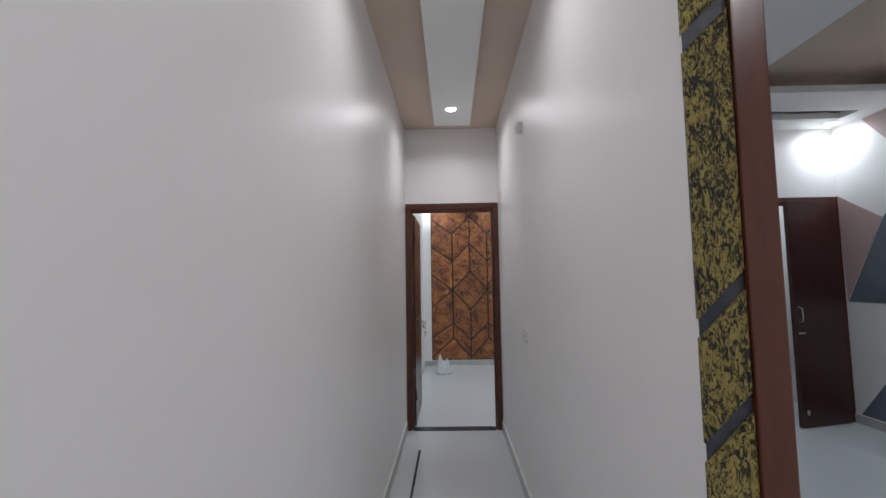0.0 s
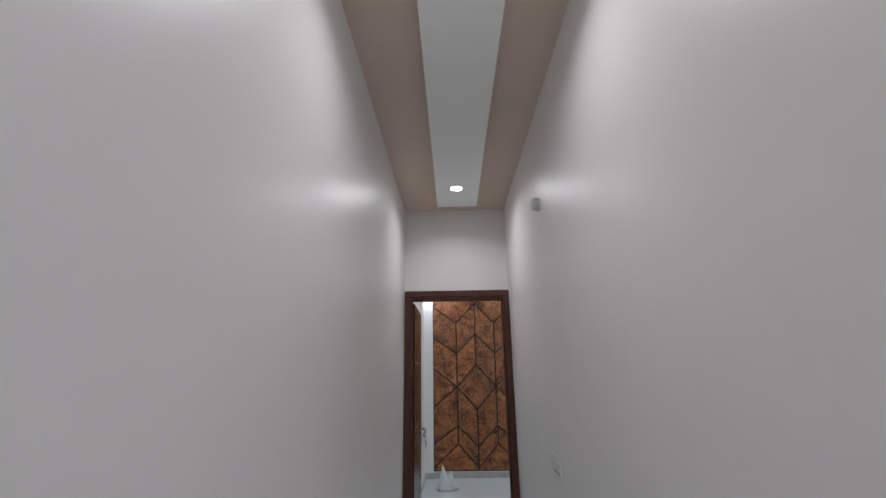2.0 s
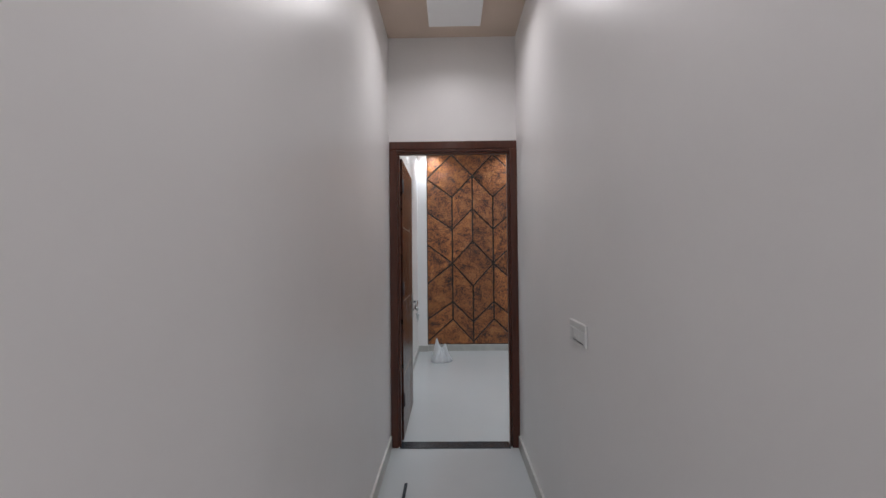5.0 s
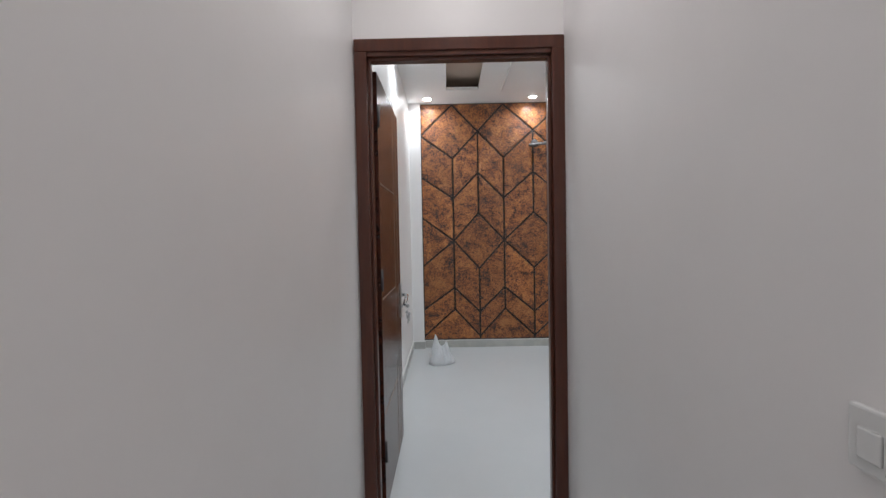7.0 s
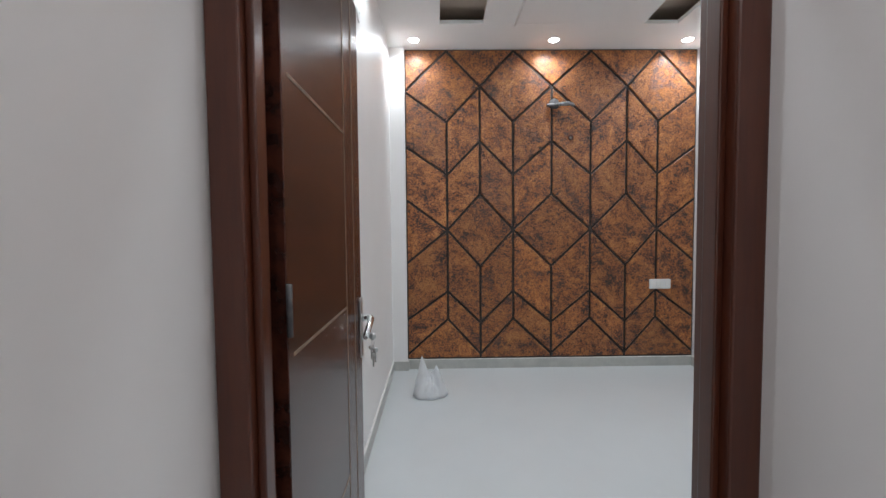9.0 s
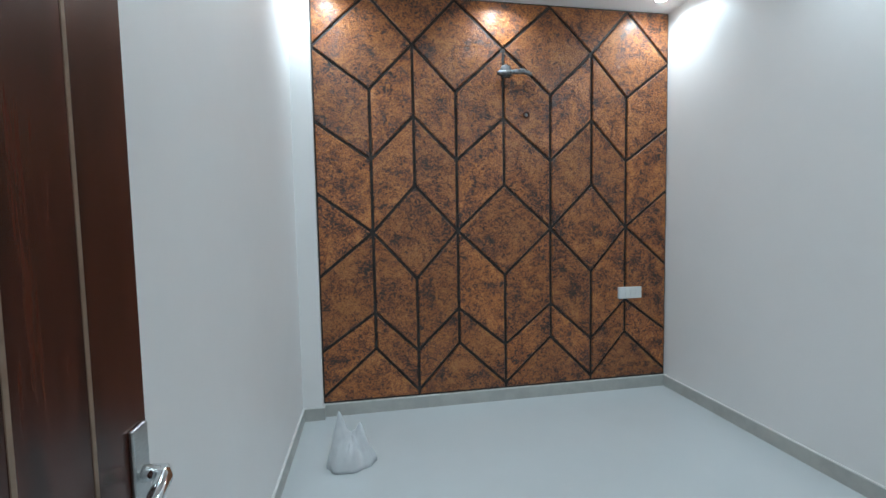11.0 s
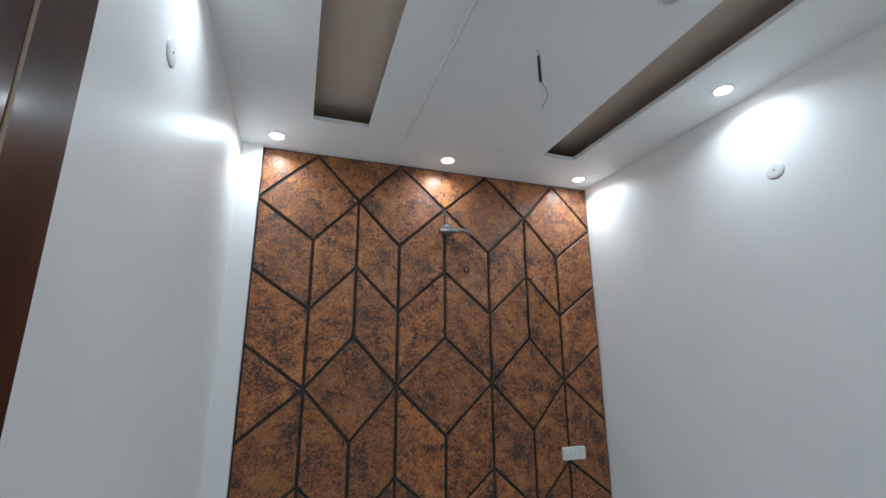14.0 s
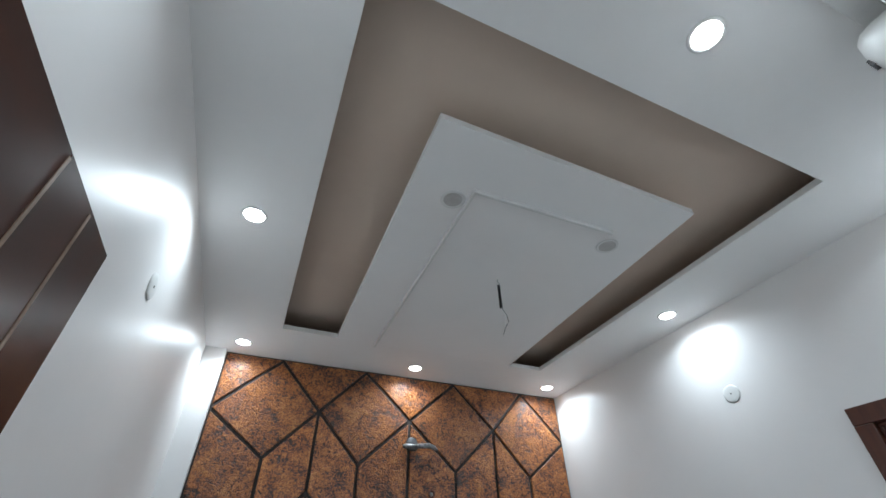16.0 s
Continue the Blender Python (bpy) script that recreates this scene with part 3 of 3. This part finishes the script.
part("cap", lathe_bm([(0.013, 0.0), (0.012, 0.01), (0, 0.011)], Matrix.Translation((1.131, BY - 0.004, 2.041)) @ pose(0, 0, 0, 90, 0, 0), 16), DISC, kn)

bell = thing("door_chime", (1.275, DY, 2.672), "white rounded plastic chime high on the wall", "chime")
part("housing", lathe_bm([(0.075, 0), (0.075, 0.045), (0.070, 0.075), (0.050, 0.097), (0, 0.108)], Matrix.Translation((1.275, DY, 2.672)) @ pose(0, 0, 0, -90, 0, 0), 36), PLASTIC, bell)
for k in range(3):
    part("slot", box_bm(1.252 + 0.012 * k, 1.2555 + 0.012 * k, DY + 0.094, DY + 0.109, 2.634, 2.660, 0.001, 1), SLOT, bell)

setting("trim_cable_casing", box_bm(0.49, 1.62, DY, DY + 0.060, BZ - 0.035, BZ, 0.004), PLASTIC, "white cable casing along the wall top")

mk = setting("trim_wall_smudge", tube_bm([(CL + 0.0005, -3.205, 2.30), (CL + 0.0008, -3.20, 2.285), (CL + 0.0005, -3.165, 2.277), (CL + 0.0008, -3.13, 2.268), (CL + 0.001, -3.11, 2.272), (CL + 0.0005, -3.10, 2.255)], [0.001, 0.0045, 0.0006, 0.0006, 0.0055, 0.001], 8), SMUDGE, "grey plaster smudge on the wall")


# ---- carrier bag ----
def carrier_bag():
    ob = thing("plastic_bag", (-0.118, 2.445, 0), "thin white plastic carrier bag slumped on the floor", "bag")
    bm = bmesh.new()
    n, rows = 84, 40
    rings = [[bm.verts.new((0, 0, 0.11))]]

    def height(x, y, r):
        body = 0.095 * max(0.0, 1 - r ** 2.6) ** 0.5
        d1 = math.hypot((x + 0.055) / 0.046, (y - 0.005) / 0.034)
        d2 = math.hypot((x - 0.058) / 0.036, (y - 0.01) / 0.030)
        tall = 0.235 * math.exp(-d1 ** 1.3) + 0.135 * math.exp(-d2 ** 1.7)
        a = math.atan2(y, x)
        fold = 0.014 * math.sin(9 * a + 6 * r) * r + 0.016 * noise.noise(Vector((x * 26, y * 26, 3))) + 0.005 * noise.noise(Vector((x * 70, y * 70, 9)))
        return max(0.002, body + tall * (1 - r ** 4) + fold * (1 - r ** 5))

    rings[0][0].co.z = height(0, 0, 0)
    for q in range(1, rows + 1):
        r = q / rows
        ring_v = []
        for k in range(n):
            a = 2 * math.pi * k / n
            edge = 1 + 0.07 * math.sin(3 * a + 1) + 0.04 * math.sin(8 * a)
            x, y = 0.130 * r * edge * math.cos(a), 0.092 * r * edge * math.sin(a)
            ring_v.append(bm.verts.new((x, y, height(x, y, r))))
        rings.append(ring_v)
    for k in range(n):
        bm.faces.new((rings[0][0], rings[1][k], rings[1][(k + 1) % n])).smooth = True
    for a, b in zip(rings[1:], rings[2:]):
        for k in range(n):
            f = bm.faces.new((a[k], b[k], b[(k + 1) % n], a[(k + 1) % n]))
            f.smooth = True
    bm.faces.new(rings[-1][::-1])
    bm.transform(Matrix.Translation((-0.118, 2.445, 0)))
    part("bag_film", bm, BAG, ob)


carrier_bag()

# ---- textured walls, piece by piece ----
def clip(poly, nx, nz, d):
    """Keep the side nx*x + nz*z <= d of a convex polygon."""
    out = []
    for (a, b) in zip(poly, poly[1:] + poly[:1]):
        da, db = nx * a[0] + nz * a[1] - d, nx * b[0] + nz * b[1] - d
        if da <= 0:
            out.append(a)
        if da * db < 0:
            t = da / (da - db)
            out.append((a[0] + t * (b[0] - a[0]), a[1] + t * (b[1] - a[1])))
    return out


def inset(poly, gap):
    """Shrink a convex polygon (counter-clockwise in x-z) by gap on every edge."""
    out = list(poly)
    for (a, b) in zip(poly, poly[1:] + poly[:1]):
        ex, ez = b[0] - a[0], b[1] - a[1]
        ln = math.hypot(ex, ez)
        if ln < 1e-5:
            continue
        nx, nz = ez / ln, -ex / ln
        out = clip(out, nx, nz, nx * a[0] + nz * a[1] - gap)
        if len(out) < 3:
            return []
    return out


def plate_bm(poly, y_back, y_front, chamfer=0.004):
    bm = bmesh.new()
    top = inset(poly, chamfer)
    if len(top) != len(poly):
        top = poly
    back = [bm.verts.new((x, y_back, z)) for x, z in poly]
    mid = [bm.verts.new((x, y_front + chamfer, z)) for x, z in poly]
    front = [bm.verts.new((x, y_front, z)) for x, z in top]
    n = len(poly)
    for k in range(n):
        j = (k + 1) % n
        bm.faces.new((back[k], back[j], mid[j], mid[k]))
        bm.faces.new((mid[k], mid[j], front[j], front[k]))
    bm.faces.new(front)
    bmesh.ops.recalc_face_normals(bm, faces=bm.faces[:])
    return bm


def ccw(poly):
    area = sum(a[0] * b[1] - b[0] * a[1] for a, b in zip(poly, poly[1:] + poly[:1]))
    return poly if area > 0 else poly[::-1]


def copper_wall():
    wall = setting("wall_copper", box_bm(-0.318, BR, BY, BY + 0.15, 0, 3.05), JOINT, "copper-brown textured wall cut into angular pieces by black joints")
    cols = [-0.318, 0.044, 0.334, 0.626, 0.966, 1.312, 1.630, 1.906, BR]
    top, low, gap = BZ, 0.090, 0.0100
    zig = [(top, top), (2.485, 2.79), (2.485, 2.182), (2.015, 1.722), (1.552, 1.238), (0.915, 1.238), (0.410, 0.693), (0.128, 0.446), (low, low)]

    def z_at(row, c):
        base = zig[row][c % 2]
        if 0 < row < 8 and c in (0, 8) and row != 7:
            base -= 0.045 if row < 5 else -0.03
        return base

    pieces = []
    # which column keeps its vertical joint in each band: e even, o odd, b both
    joined = {0: 0, 1: 1, 4: 0, 7: 1}
    for band in range(8):
        merge = joined.get(band)
        c = 0
        while c < 8:
            a, b = c, c + 1
            if merge is not None and b % 2 == merge and b < 8:
                b = c + 2
            upper = [(cols[k], z_at(band, k)) for k in range(a, b + 1)]
            lower = [(cols[k], z_at(band + 1, k)) for k in range(b, a - 1, -1)]
            poly = []
            for p in upper + lower:
                if not poly or math.hypot(p[0] - poly[-1][0], p[1] - poly[-1][1]) > 0.004:
                    poly.append(p)
            if math.hypot(poly[0][0] - poly[-1][0], poly[0][1] - poly[-1][1]) <= 0.004:
                poly.pop()
            c = b
            if len(poly) < 3:
                continue
            pieces.append(ccw(poly))
    for poly in pieces:
        convex = all((q[0] - p[0]) * (r[1] - q[1]) - (q[1] - p[1]) * (r[0] - q[0]) > -1e-6 for p, q, r in zip(poly, poly[1:] + poly[:1], poly[2:] + poly[:2]))
        groups = [poly]
        if not convex:
            xs = sorted({round(p[0], 4) for p in poly})
            m = xs[1] if len(xs) > 2 else (xs[0] + xs[-1]) / 2
            groups = [clip_any(poly, m, -1), clip_any(poly, m, 1)]
        for g in groups:
            s = inset(g, gap) if len(g) > 2 else []
            if len(s) > 2:
                part("panel", plate_bm(s, BY + 0.002, BY - 0.012), COPPER, wall)


def clip_any(poly, m, side):
    return clip(poly, -side, 0, -side * m)


copper_wall()


setting("trim_plaster_edge", box_bm(CR, CR + 0.0009, HY + 0.0042, HY + 0.0118, 0, 2.92), WALL, "white plaster edge at the corridor mouth")


def yellow_wall():
    wall = setting("wall_hall_front", join_bm(box_bm(CR + 0.001, 0.569, HY + 0.002, HY + 0.0118, 0, 2.92), box_bm(1.461, 2.3, HY + 0.002, HY + 0.0118, 0, 2.92), box_bm(0.569, 1.461, HY + 0.002, HY + 0.0118, 2.131, 2.92)), NAVY, "yellow and black crackled texture paint crossed by dark diagonal bands")
    slope, half = 1.0, 0.018
    levels = [-1.6, -1.1, -0.72, -0.3, 0.05, 0.36, 0.594, 0.819, 1.373, 1.62, 2.2, 2.6, 3.3]   # height of each band at x = 0
    areas = [(CR - 0.003, 0.569, 0.0, 2.131), (CR - 0.003, 1.6, 2.131, 2.92), (1.461, 2.3, 0.0, 2.131), (1.6, 2.3, 2.131, 2.92)]
    for x0, x1, z0, z1 in areas:
        rect = [(x0, z0), (x1, z0), (x1, z1), (x0, z1)]
        for a, b in zip(levels, levels[1:]):
            s = clip(clip(rect, slope, -1, -(a + half)), -slope, 1, b - half)
            if len(s) > 2:
                part("panel", plate_bm(ccw(s), HY + 0.004, HY - 0.006, 0.003), YELLOW, wall)


yellow_wall()
